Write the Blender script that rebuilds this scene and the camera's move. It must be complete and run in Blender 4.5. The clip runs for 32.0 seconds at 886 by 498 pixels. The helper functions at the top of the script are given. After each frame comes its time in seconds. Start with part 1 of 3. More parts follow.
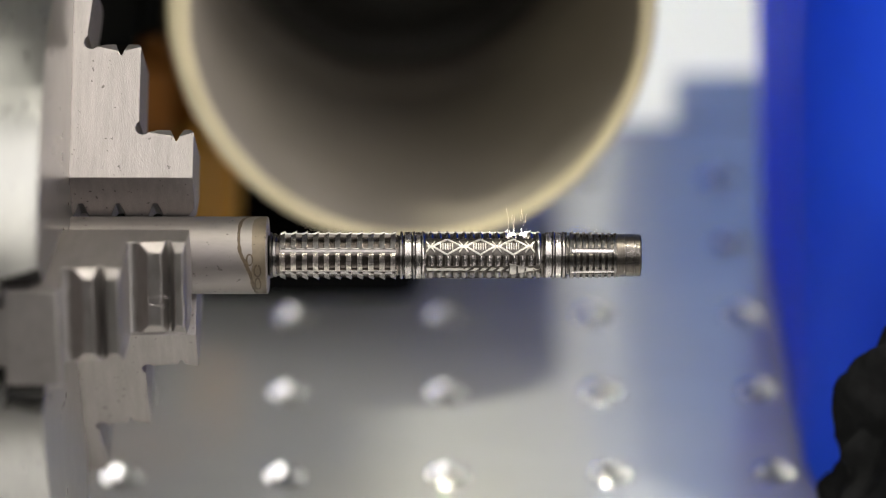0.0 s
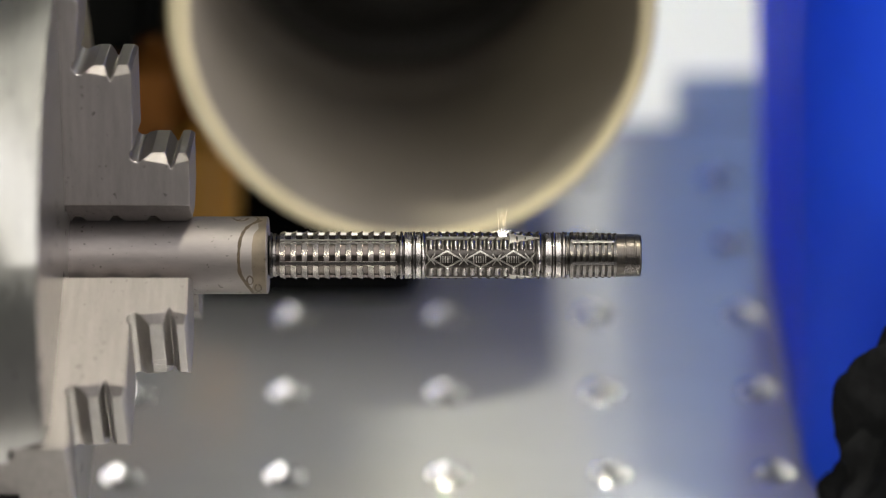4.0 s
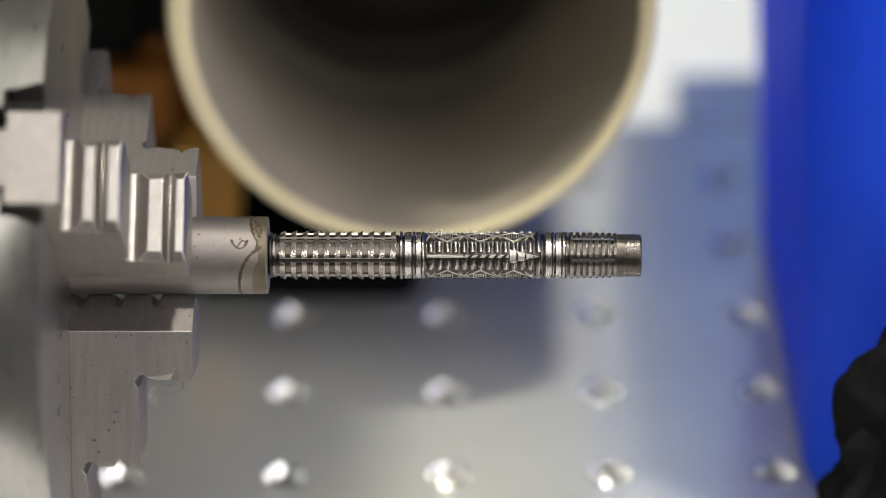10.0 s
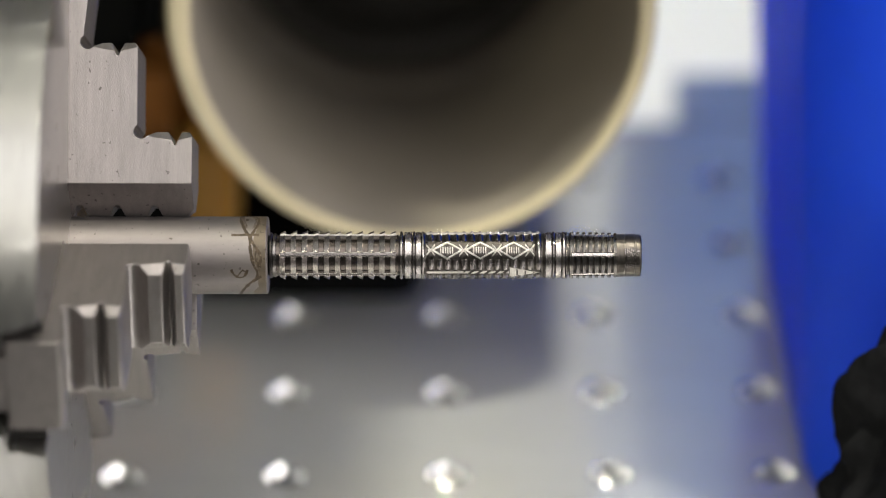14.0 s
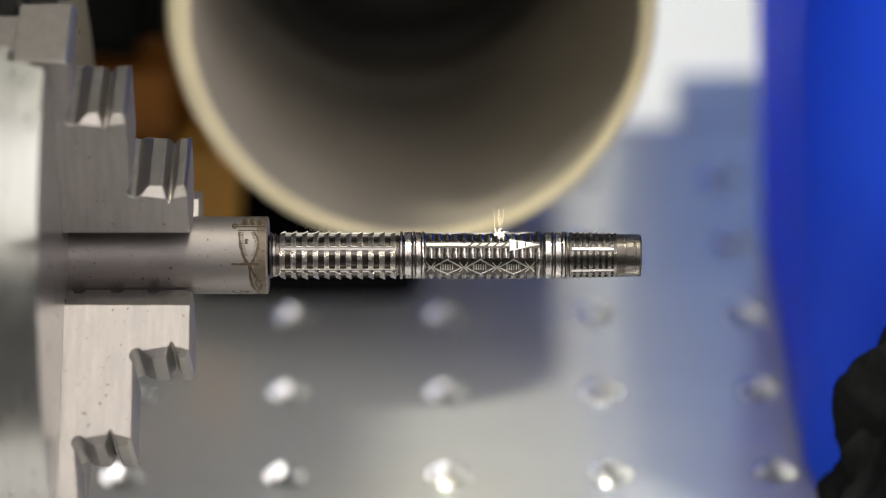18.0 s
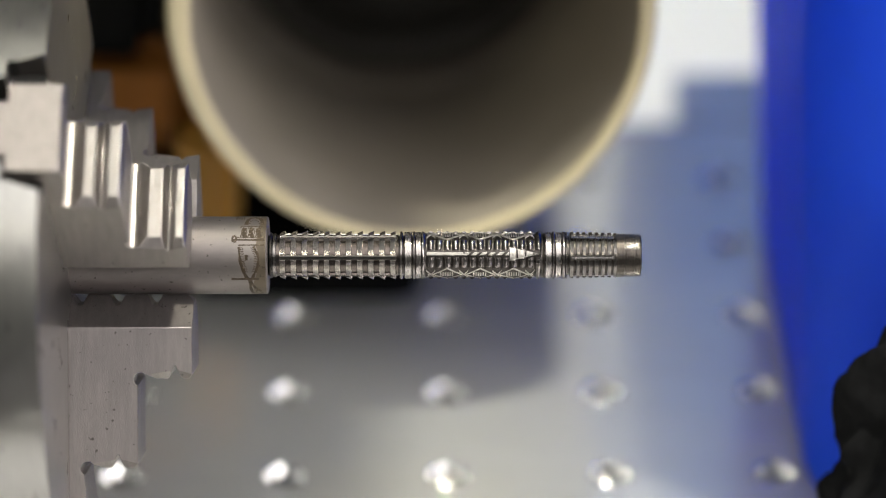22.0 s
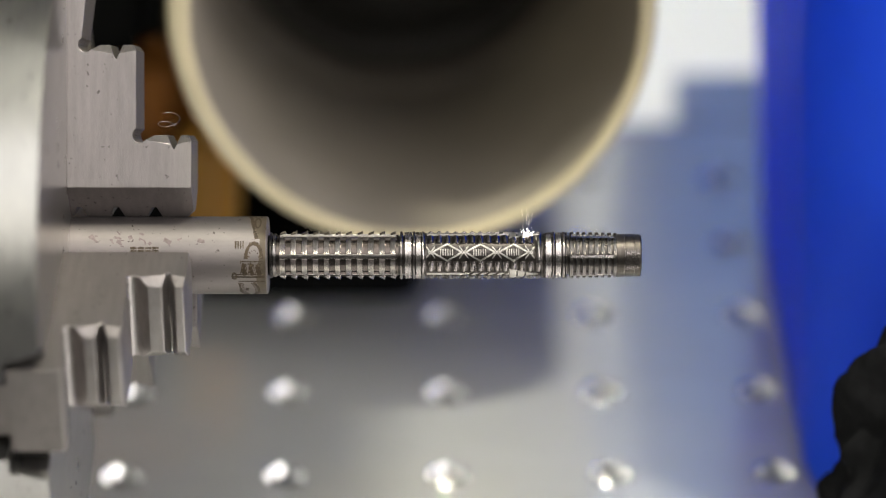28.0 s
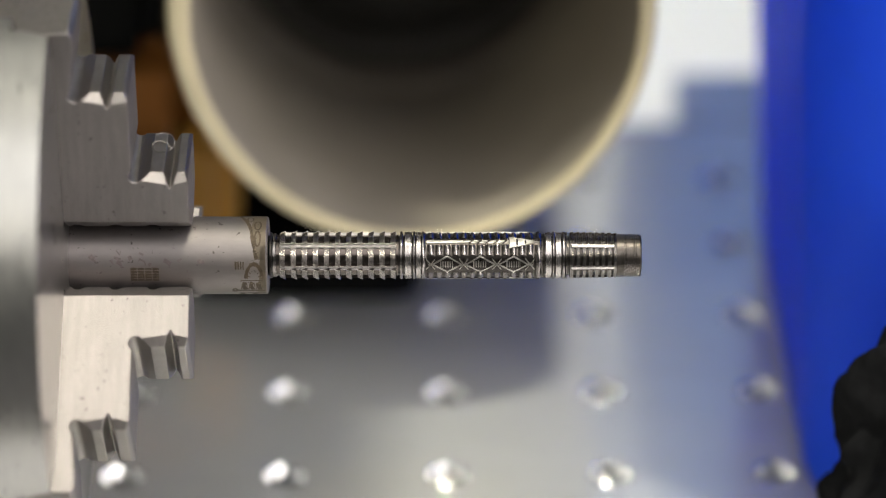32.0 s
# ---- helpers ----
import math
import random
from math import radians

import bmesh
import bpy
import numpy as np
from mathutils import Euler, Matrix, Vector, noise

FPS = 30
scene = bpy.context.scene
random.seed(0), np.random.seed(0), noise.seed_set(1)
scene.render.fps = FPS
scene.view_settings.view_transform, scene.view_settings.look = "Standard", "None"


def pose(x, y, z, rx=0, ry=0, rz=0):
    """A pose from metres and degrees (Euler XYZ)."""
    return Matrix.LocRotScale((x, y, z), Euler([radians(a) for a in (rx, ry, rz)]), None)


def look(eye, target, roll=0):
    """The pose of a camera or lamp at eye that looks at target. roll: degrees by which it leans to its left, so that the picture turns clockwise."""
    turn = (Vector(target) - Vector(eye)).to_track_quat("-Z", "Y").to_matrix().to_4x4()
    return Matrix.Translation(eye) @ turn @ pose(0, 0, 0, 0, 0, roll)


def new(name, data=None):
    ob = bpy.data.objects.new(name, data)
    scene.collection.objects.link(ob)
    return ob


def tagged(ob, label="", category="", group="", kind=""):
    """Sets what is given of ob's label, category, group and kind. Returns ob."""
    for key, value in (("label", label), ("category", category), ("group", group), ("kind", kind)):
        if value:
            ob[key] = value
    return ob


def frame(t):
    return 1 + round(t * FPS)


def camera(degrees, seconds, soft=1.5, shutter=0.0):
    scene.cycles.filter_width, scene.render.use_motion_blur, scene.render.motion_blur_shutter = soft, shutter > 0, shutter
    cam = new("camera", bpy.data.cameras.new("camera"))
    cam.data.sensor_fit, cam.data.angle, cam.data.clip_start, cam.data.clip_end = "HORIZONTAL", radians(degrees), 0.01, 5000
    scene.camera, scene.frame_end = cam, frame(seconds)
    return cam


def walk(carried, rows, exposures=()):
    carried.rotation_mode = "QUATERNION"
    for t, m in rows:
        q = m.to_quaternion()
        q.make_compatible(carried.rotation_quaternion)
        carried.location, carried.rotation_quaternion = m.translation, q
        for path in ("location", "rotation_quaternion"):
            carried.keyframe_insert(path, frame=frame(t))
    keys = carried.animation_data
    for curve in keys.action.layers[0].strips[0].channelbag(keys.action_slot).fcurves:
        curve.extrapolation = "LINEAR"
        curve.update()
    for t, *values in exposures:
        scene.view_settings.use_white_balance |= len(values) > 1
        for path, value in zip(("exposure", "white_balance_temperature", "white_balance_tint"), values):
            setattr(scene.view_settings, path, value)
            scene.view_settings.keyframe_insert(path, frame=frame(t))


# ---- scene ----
MM = 0.001
TILT = 27.46
AXIS_Z = 0.060
up_v = Vector((0, math.sin(radians(TILT)), math.cos(radians(TILT))))
fwd_v = Vector((0, math.cos(radians(TILT)), -math.sin(radians(TILT))))
aim = Vector((0, 0, AXIS_Z)) + up_v * 0.000815
eye = aim - fwd_v * 0.4444

cam = camera(14.90, 32.0, 1.1)
cam.data.dof.use_dof = True
cam.data.dof.focus_distance = 0.4425
cam.data.dof.aperture_fstop = 8.8
cam.data.dof.aperture_blades = 0
still = look(eye, aim)
walk(cam, [(0.0, still), (32.0, still)], [(0.0, 0.0), (32.0, 0.0)])

# ---- world and light ----
world = bpy.data.worlds.new("room_dim")
scene.world = world
world.use_nodes = True
world.node_tree.nodes["Background"].inputs["Color"].default_value = (0.75, 0.8, 0.85, 1)
world.node_tree.nodes["Background"].inputs["Strength"].default_value = 0.05


def area(name, eye_at, target, w, h, power, colour):
    data = bpy.data.lights.new(name, "AREA")
    data.shape, data.size, data.size_y = "RECTANGLE", w, h
    data.energy, data.color = power, colour
    ob = new(name, data)
    ob.matrix_world = look(eye_at, target)
    return ob


area("lamp_overhead", (0.205, -0.08, 0.90), (0, 0.06, 0.0), 0.040, 0.080, 8.8, (1.0, 0.965, 0.80))
area("lamp_front", (0.64, -0.56, 0.52), (0, 0.05, 0.03), 0.60, 0.70, 10.6, (0.99, 0.955, 0.93))
area("lamp_ceiling_panel", (0.14, -0.75, 1.06), (0, 0.03, 0.05), 0.9, 1.0, 7.4, (0.98, 0.965, 0.94))
area("lamp_side", (-0.42, -0.60, 0.54), (0, 0.05, 0.03), 0.16, 0.16, 1.5, (1.0, 0.97, 0.74))
area("lamp_room", (0.0, 0.1, 1.55), (0, 0.1, 0.0), 3.2, 3.2, 12.0, (0.94, 1.0, 0.92))

# ---- materials ----


def mat(name, colour, rough=0.5, metal=0.0, vary=0.15, scale=200.0, bump=0.0, bump_scale=900.0, stretch=(1, 1, 1), rough_vary=0.1, spots=0.0, spot_scale=300.0, spot_colour=(0.02, 0.015, 0.01), coat=0.0, emit=0.0, aniso=0.0, spot_along=False, spec=0.5):
    m = bpy.data.materials.new(name)
    m.use_nodes = True
    nt = m.node_tree
    b = nt.nodes["Principled BSDF"]
    b.inputs["Metallic"].default_value = metal
    b.inputs["Coat Weight"].default_value = coat
    b.inputs["Anisotropic"].default_value = aniso
    b.inputs["Specular IOR Level"].default_value = spec
    co = nt.nodes.new("ShaderNodeTexCoord")
    mp = nt.nodes.new("ShaderNodeMapping")
    mp.inputs["Scale"].default_value = stretch
    nt.links.new(co.outputs["Object"], mp.inputs["Vector"])
    n1 = nt.nodes.new("ShaderNodeTexNoise")
    n1.inputs["Scale"].default_value = scale
    n1.inputs["Detail"].default_value = 6
    nt.links.new(mp.outputs["Vector"], n1.inputs["Vector"])
    n2 = nt.nodes.new("ShaderNodeTexNoise")
    n2.inputs["Scale"].default_value = scale / 7
    n2.inputs["Detail"].default_value = 3
    nt.links.new(mp.outputs["Vector"], n2.inputs["Vector"])
    add = nt.nodes.new("ShaderNodeMath")
    add.operation = "ADD"
    nt.links.new(n1.outputs["Fac"], add.inputs[0])
    nt.links.new(n2.outputs["Fac"], add.inputs[1])
    ramp = nt.nodes.new("ShaderNodeMapRange")
    ramp.inputs["From Min"].default_value, ramp.inputs["From Max"].default_value = 0.7, 1.3
    nt.links.new(add.outputs[0], ramp.inputs["Value"])
    mix = nt.nodes.new("ShaderNodeMix")
    mix.data_type = "RGBA"
    lo = [c * (1 - vary) for c in colour]
    hi = [min(1, c * (1 + vary)) for c in colour]
    mix.inputs["A"].default_value = (*lo, 1)
    mix.inputs["B"].default_value = (*hi, 1)
    nt.links.new(ramp.outputs["Result"], mix.inputs["Factor"])
    out = mix.outputs["Result"]
    if spots > 0:
        n3 = nt.nodes.new("ShaderNodeTexNoise")
        n3.inputs["Scale"].default_value = spot_scale
        n3.inputs["Detail"].default_value = 4
        nt.links.new(mp.outputs["Vector"] if spot_along else co.outputs["Object"], n3.inputs["Vector"])
        r3 = nt.nodes.new("ShaderNodeMapRange")
        r3.inputs["From Min"].default_value, r3.inputs["From Max"].default_value = 0.72 - spots * 0.2, 0.76 - spots * 0.2
        nt.links.new(n3.outputs["Fac"], r3.inputs["Value"])
        mx = nt.nodes.new("ShaderNodeMix")
        mx.data_type = "RGBA"
        nt.links.new(r3.outputs["Result"], mx.inputs["Factor"])
        nt.links.new(out, mx.inputs["A"])
        mx.inputs["B"].default_value = (*spot_colour, 1)
        out = mx.outputs["Result"]
    nt.links.new(out, b.inputs["Base Color"])
    rr = nt.nodes.new("ShaderNodeMapRange")
    rr.inputs["To Min"].default_value, rr.inputs["To Max"].default_value = max(0.02, rough - rough_vary), min(1, rough + rough_vary)
    nt.links.new(n1.outputs["Fac"], rr.inputs["Value"])
    nt.links.new(rr.outputs["Result"], b.inputs["Roughness"])
    if bump > 0:
        nb = nt.nodes.new("ShaderNodeTexNoise")
        nb.inputs["Scale"].default_value = bump_scale
        nb.inputs["Detail"].default_value = 5
        nt.links.new(mp.outputs["Vector"], nb.inputs["Vector"])
        bp = nt.nodes.new("ShaderNodeBump")
        bp.inputs["Strength"].default_value = bump
        bp.inputs["Distance"].default_value = 0.0002
        nt.links.new(nb.outputs["Fac"], bp.inputs["Height"])
        nt.links.new(bp.outputs["Normal"], b.inputs["Normal"])
    if emit:
        b.inputs["Emission Color"].default_value = (*colour, 1)
        b.inputs["Emission Strength"].default_value = emit
    return m


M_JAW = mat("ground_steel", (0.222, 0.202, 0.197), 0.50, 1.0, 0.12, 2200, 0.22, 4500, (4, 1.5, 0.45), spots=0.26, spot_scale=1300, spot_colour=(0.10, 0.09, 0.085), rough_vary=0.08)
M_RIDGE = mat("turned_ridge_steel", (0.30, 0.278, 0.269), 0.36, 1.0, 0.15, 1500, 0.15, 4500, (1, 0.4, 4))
M_BODY = mat("turned_steel", (0.37, 0.356, 0.345), 0.31, 1.0, 0.08, 300, 0.1, 1200, (6, 1, 1))
# near-black that puts the shade deep in the jaw slots into the colour
M_SLOT = mat("shade_black_slot", (0.02, 0.019, 0.018), 0.6, 0.3, 0.3, 500, spec=0.2)
M_ROD = mat("rod_steel", (0.180, 0.161, 0.157), 0.53, 1.0, 0.10, 900, 0.07, 3000, (1, 3, 3), spots=0.22, spot_scale=1500, spot_colour=(0.06, 0.05, 0.045))
M_BURN = mat("burn_mark", (0.045, 0.032, 0.020), 0.55, 0.2, 0.5, 2500, spots=0.5, spot_scale=2600, spot_colour=(0.115, 0.088, 0.062), spec=0.2)
M_FIELD = mat("browned_steel", (0.088, 0.070, 0.052), 0.5, 0.7, 0.3, 700, spots=0.35, spot_scale=1500, spot_colour=(0.055, 0.042, 0.029))
M_STAIN = mat("rust_stain", (0.115, 0.092, 0.090), 0.6, 0.3, 0.4, 2500, spec=0.2)
M_DARK = mat("tungsten", (0.215, 0.195, 0.189), 0.2, 1.0, 0.25, 1500, 0.2, 4000)
M_NOSE = mat("dull_tungsten", (0.066, 0.058, 0.052), 0.34, 1.0, 0.3, 2500, 0.15, 6000, (5, 1, 1))
M_BAND = mat("polished_band", (0.36, 0.328, 0.318), 0.26, 1.0, 0.18, 1200, 0.1, 5000, (6, 1, 1))
# lighter than M_DARK: the lamp's reflection on the lands is put into the colour
M_LAND = mat("bright_tungsten_land", (0.41, 0.377, 0.369), 0.21, 1.0, 0.25, 1800, 0.2, 5000, (6, 1, 1))
M_ETCH = mat("etched_metal", (0.40, 0.375, 0.35), 0.38, 1.0, 0.2, 2500, 0.3, 5000)
# darker metal tones for groove floors, engraved recesses, core and rear collar
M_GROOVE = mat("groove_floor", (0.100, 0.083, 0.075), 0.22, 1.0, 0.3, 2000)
M_DARK_METAL = mat("engraved_recess", (0.06, 0.053, 0.049), 0.3, 1.0, 0.4, 2500)
M_PLATE = mat("anodised_aluminium", (0.64, 0.64, 0.635), 0.19, 0.56, 0.03, 60, 0.03, 1500, (1, 3, 1), rough_vary=0.02)
M_HOLE = mat("cut_thread", (0.92, 0.92, 0.90), 0.22, 1.0, 0.1, 900)
M_TUBE = mat("cream_plastic", (0.44, 0.38, 0.245), 0.5, 0.0, 0.10, 120, 0.2, 600, coat=0.1)
M_TUBE_IN = mat("dusty_grey_lining", (0.265, 0.232, 0.192), 0.7, 0.0, 0.12, 90)
M_SLEEVE = mat("grey_sleeve", (0.30, 0.30, 0.30), 0.7, 0.0, 0.15, 90)
M_BLACK = mat("black_rubber", (0.006, 0.006, 0.006), 0.9, 0.0, 0.3, 200, spec=0.05)
M_CLOTH = mat("black_cloth", (0.009, 0.009, 0.010), 1.0, 0.0, 0.4, 500, 0.4, 2500, spec=0.05)
M_HOSE = mat("dark_grey_hose", (0.085, 0.080, 0.072), 0.7, 0.0, 0.2, 150, 0.1, 500)
M_BLUE = mat("blue_plastic", (0.015, 0.10, 0.70), 0.5, 0.0, 0.12, 40, 0.1, 300, spec=0.22)


def let_light_through(m, colour, share):
    """Thin plastic: part of the light that falls on it shines through."""
    nt = m.node_tree
    tr = nt.nodes.new("ShaderNodeBsdfTranslucent")
    tr.inputs["Color"].default_value = (*colour, 1)
    mx = nt.nodes.new("ShaderNodeMixShader")
    mx.inputs["Fac"].default_value = share
    nt.links.new(nt.nodes["Principled BSDF"].outputs[0], mx.inputs[1])
    nt.links.new(tr.outputs[0], mx.inputs[2])
    nt.links.new(mx.outputs[0], nt.nodes["Material Output"].inputs["Surface"])


let_light_through(M_BLUE, (0.05, 0.22, 1.0), 0.45)
M_AMBER = mat("varnished_wood", (0.50, 0.26, 0.05), 0.4, 0.0, 0.25, 60, 0.1, 300, (1, 1, 0.15), spec=0.25)
M_BROWN = mat("dark_varnish", (0.21, 0.078, 0.014), 0.5, 0.0, 0.25, 60, spec=0.15)
M_CABINET = mat("dull_blue_paint", (0.010, 0.075, 0.31), 0.5, 0.0, 0.08, 40)
M_WHITE = mat("white_laminate", (0.74, 0.75, 0.77), 0.5, 0.0, 0.03, 50)
M_PAINT = mat("dark_grey_enamel", (0.06, 0.062, 0.06), 0.45, 0.0, 0.1, 40, 0.1, 500)
M_HEAD = mat("pale_grey_enamel", (0.52, 0.54, 0.50), 0.4, 0.0, 0.05, 40, 0.05, 500)
M_CREAM = mat("cream_enamel", (0.80, 0.79, 0.70), 0.4, 0.0, 0.04, 30, 0.05, 400)
M_WALL = mat("grey_wall_paint", (0.32, 0.33, 0.32), 0.8, 0.0, 0.05, 5)
M_BENCH = mat("dark_laminate", (0.045, 0.045, 0.048), 0.5, 0.0, 0.1, 30)
M_FLOOR = mat("grey_floor", (0.2, 0.2, 0.2), 0.6, 0.0, 0.1, 8)
M_SPARK = mat("white_hot_spark", (1.0, 0.93, 0.80), 0.5, 0.0, 0.0, 100, emit=14.0)
M_STREAK = mat("glowing_droplet", (1.0, 0.88, 0.68), 0.5, 0.0, 0.0, 100, emit=2.2)

# ---- mesh helpers ----


def link(name, me, material, parent=None, label="", smooth=None):
    ob = new(name, me)
    for m in material if isinstance(material, (list, tuple)) else [material]:
        me.materials.append(m)
    if smooth is not None:
        me.polygons.foreach_set("use_smooth", [True] * len(me.polygons))
        me.set_sharp_from_angle(angle=radians(smooth))
    if parent is not None:
        ob.parent = parent
    if label:
        ob["label"] = label
    return ob


def part(name, bm, material, parent=None, label="", smooth=None):
    bmesh.ops.recalc_face_normals(bm, faces=bm.faces)
    me = bpy.data.meshes.new(name)
    bm.to_mesh(me)
    bm.free()
    return link(name, me, material, parent, label, smooth)


def raw(name, verts, faces, material, parent=None, label="", smooth=None, index=None):
    me = bpy.data.meshes.new(name)
    me.from_pydata(verts, [], faces)
    me.update()
    if index is not None:
        me.polygons.foreach_set("material_index", index)
    return link(name, me, material, parent, label, smooth)


def box_bm(lo, hi, bevel=0.0, seg=2):
    bm = bmesh.new()
    bmesh.ops.create_cube(bm, size=1.0)
    for v in bm.verts:
        v.co = Vector([lo[i] + (v.co[i] + 0.5) * (hi[i] - lo[i]) for i in range(3)])
    if bevel:
        bmesh.ops.bevel(bm, geom=bm.edges[:], offset=bevel, segments=seg, affect="EDGES")
    return bm


def lathe(rows, n=96, closed_ends=True, axis="x"):
    """rows of (x, r) turned round the axis; verts, faces."""
    verts, faces = [], []
    for x, r in rows:
        for k in range(n):
            a = 2 * math.pi * k / n
            p = (x, r * math.cos(a), r * math.sin(a)) if axis == "x" else (r * math.cos(a), r * math.sin(a), x)
            verts.append(p)
    for i in range(len(rows) - 1):
        for k in range(n):
            faces.append((i * n + k, i * n + (k + 1) % n, (i + 1) * n + (k + 1) % n, (i + 1) * n + k))
    if closed_ends:
        faces.append(tuple(range(n - 1, -1, -1)))
        faces.append(tuple(range((len(rows) - 1) * n, len(rows) * n)))
    return verts, faces


def empty(name, label, category, m=None, group=""):
    ob = new(name)
    ob.empty_display_size = 0.01
    if m is not None:
        ob.matrix_world = m
    return tagged(ob, label, category, group)


# ---- the setting ----
part("floor", box_bm((-2, -2, -0.95), (2, 2, -0.90)), M_FLOOR)
tagged(bpy.data.objects["floor"], "plain grey workshop floor", "floor", kind="structure")
for nm, lo, hi in (("wall_north", (-2, 2, -0.9), (2, 2.1, 1.6)), ("wall_south", (-2, -2.1, -0.9), (2, -2, 1.6)), ("wall_east", (2, -2.1, -0.9), (2.1, 2.1, 1.6)), ("wall_west", (-2.1, -2.1, -0.9), (-2, 2.1, 1.6))):
    tagged(part(nm, box_bm(lo, hi), M_WALL), "plain grey painted workshop wall", "wall", kind="structure")
tagged(part("ceiling", box_bm((-2.1, -2.1, 1.6), (2.1, 2.1, 1.7)), M_WALL), "plain grey workshop ceiling", "ceiling", kind="structure")

bench = empty("workbench", "dark grey workbench under the machine plate", "workbench", pose(0, 0, -0.90))
part("benchtop", box_bm((-0.9, -0.7, 0.842), (0.9, 0.9, 0.882), 0.003), M_BENCH, bench)
for sx in (-0.82, 0.82):
    for sy in (-0.62, 0.82):
        part("leg", box_bm((sx - 0.03, sy - 0.03, 0.0), (sx + 0.03, sy + 0.03, 0.842), 0.003), M_FLOOR, bench)

# ---- the drilled base plate ----
TURN = radians(0.67)
PITCH = 0.0245      # of the columns; the rows stand 0.025 apart


def grid_xy(i, j):
    """Place of the hole in column i, row j."""
    px, py = (i - 2) * PITCH + 0.0060, j * 0.025 + 0.4373
    return px * math.cos(TURN) - py * math.sin(TURN), px * math.sin(TURN) + py * math.cos(TURN) + eye.y


def build_plate():
    thing = empty("base_plate", "brushed aluminium machine base plate with a grid of threaded holes", "base plate", pose(0, 0, -0.018))
    # square cells, each with a round opening in it
    cols, rws, n = range(-6, 12), range(-5, 5), 24
    h, rad, ch = 0.0125, 0.0026, 0.0033
    verts, faces = [], []
    holes = []
    for i in cols:
        for j in rws:
            base = len(verts)
            ring = []
            for k in range(n):
                a = 2 * math.pi * k / n
                ca, sa = math.cos(a), math.sin(a)
                s = h / max(abs(ca), abs(sa))
                ring.append((ca, sa, s))
            cx, cy = (i - 2) * PITCH + 0.0060, j * 0.025 + 0.4373
            for rr in ("o", ch):
                for ca, sa, s in ring:
                    q = s if rr == "o" else rr
                    x, y = cx + q * ca * (PITCH / 0.025 if rr == "o" else 1.0), cy + q * sa
                    verts.append((x * math.cos(TURN) - y * math.sin(TURN), x * math.sin(TURN) + y * math.cos(TURN) + eye.y, 0.018))
            for k in range(n):
                faces.append((base + k, base + (k + 1) % n, base + n + (k + 1) % n, base + n + k))
            holes.append(grid_xy(i, j))
    bm = bmesh.new()
    vs = [bm.verts.new(q) for q in verts]
    for q in faces:
        bm.faces.new([vs[k] for k in q])
    bmesh.ops.remove_doubles(bm, verts=bm.verts, dist=0.00002)
    part("top_face", bm, M_PLATE, thing)
    # rim and underside
    a, b = grid_xy(-6.5, -5.5), grid_xy(11.5, 4.5)
    part("rear_edge", box_bm((a[0] + 0.004, b[1] - 0.0040, 0.0), (b[0] - 0.004, b[1] + 0.009, 0.0177), 0.0006, 2), M_PLATE, thing)
    part("mounting_tab", box_bm((0.0435, b[1] + 0.0092, 0.0), (0.20, 0.190, 0.0178), 0.0006, 2), M_PLATE, thing, "aluminium tab bolted behind the plate")
    part("slab", box_bm((a[0] + 0.004, a[1] + 0.006, 0.0), (b[0] - 0.004, b[1] - 0.006, 0.008)), M_PLATE, thing)
    prof = [(0.018, ch), (0.01680, rad + 0.00003), (0.0167, rad), (0.0150, rad), (0.0148, rad - 0.0003), (0.0128, rad - 0.0003), (0.0126, rad), (0.010, rad), (0.0085, rad), (0.0084, 0.0002)]
    v, f = lathe([(z, r) for z, r in prof], 24, False, "z")
    first = None
    near = [p for p in holes if -0.10 < p[0] < 0.16 and -0.02 < p[1] < 0.19]
    for p in near:
        if first is None:
            first = raw("threaded_hole", v, f, M_HOLE, thing, "", 35)
            me = first.data
            first.location = (p[0], p[1], 0)
        else:
            o = new("threaded_hole", me)
            o.parent = thing
            o.location = (p[0], p[1], 0)
    return thing


build_plate()

# ---- chuck, rod and barrel: all three turn about the same axis ----
SPIN = pose(0, 0, AXIS_Z)
FACE = -48.65
JAW_AT = 152.54 - 104.0


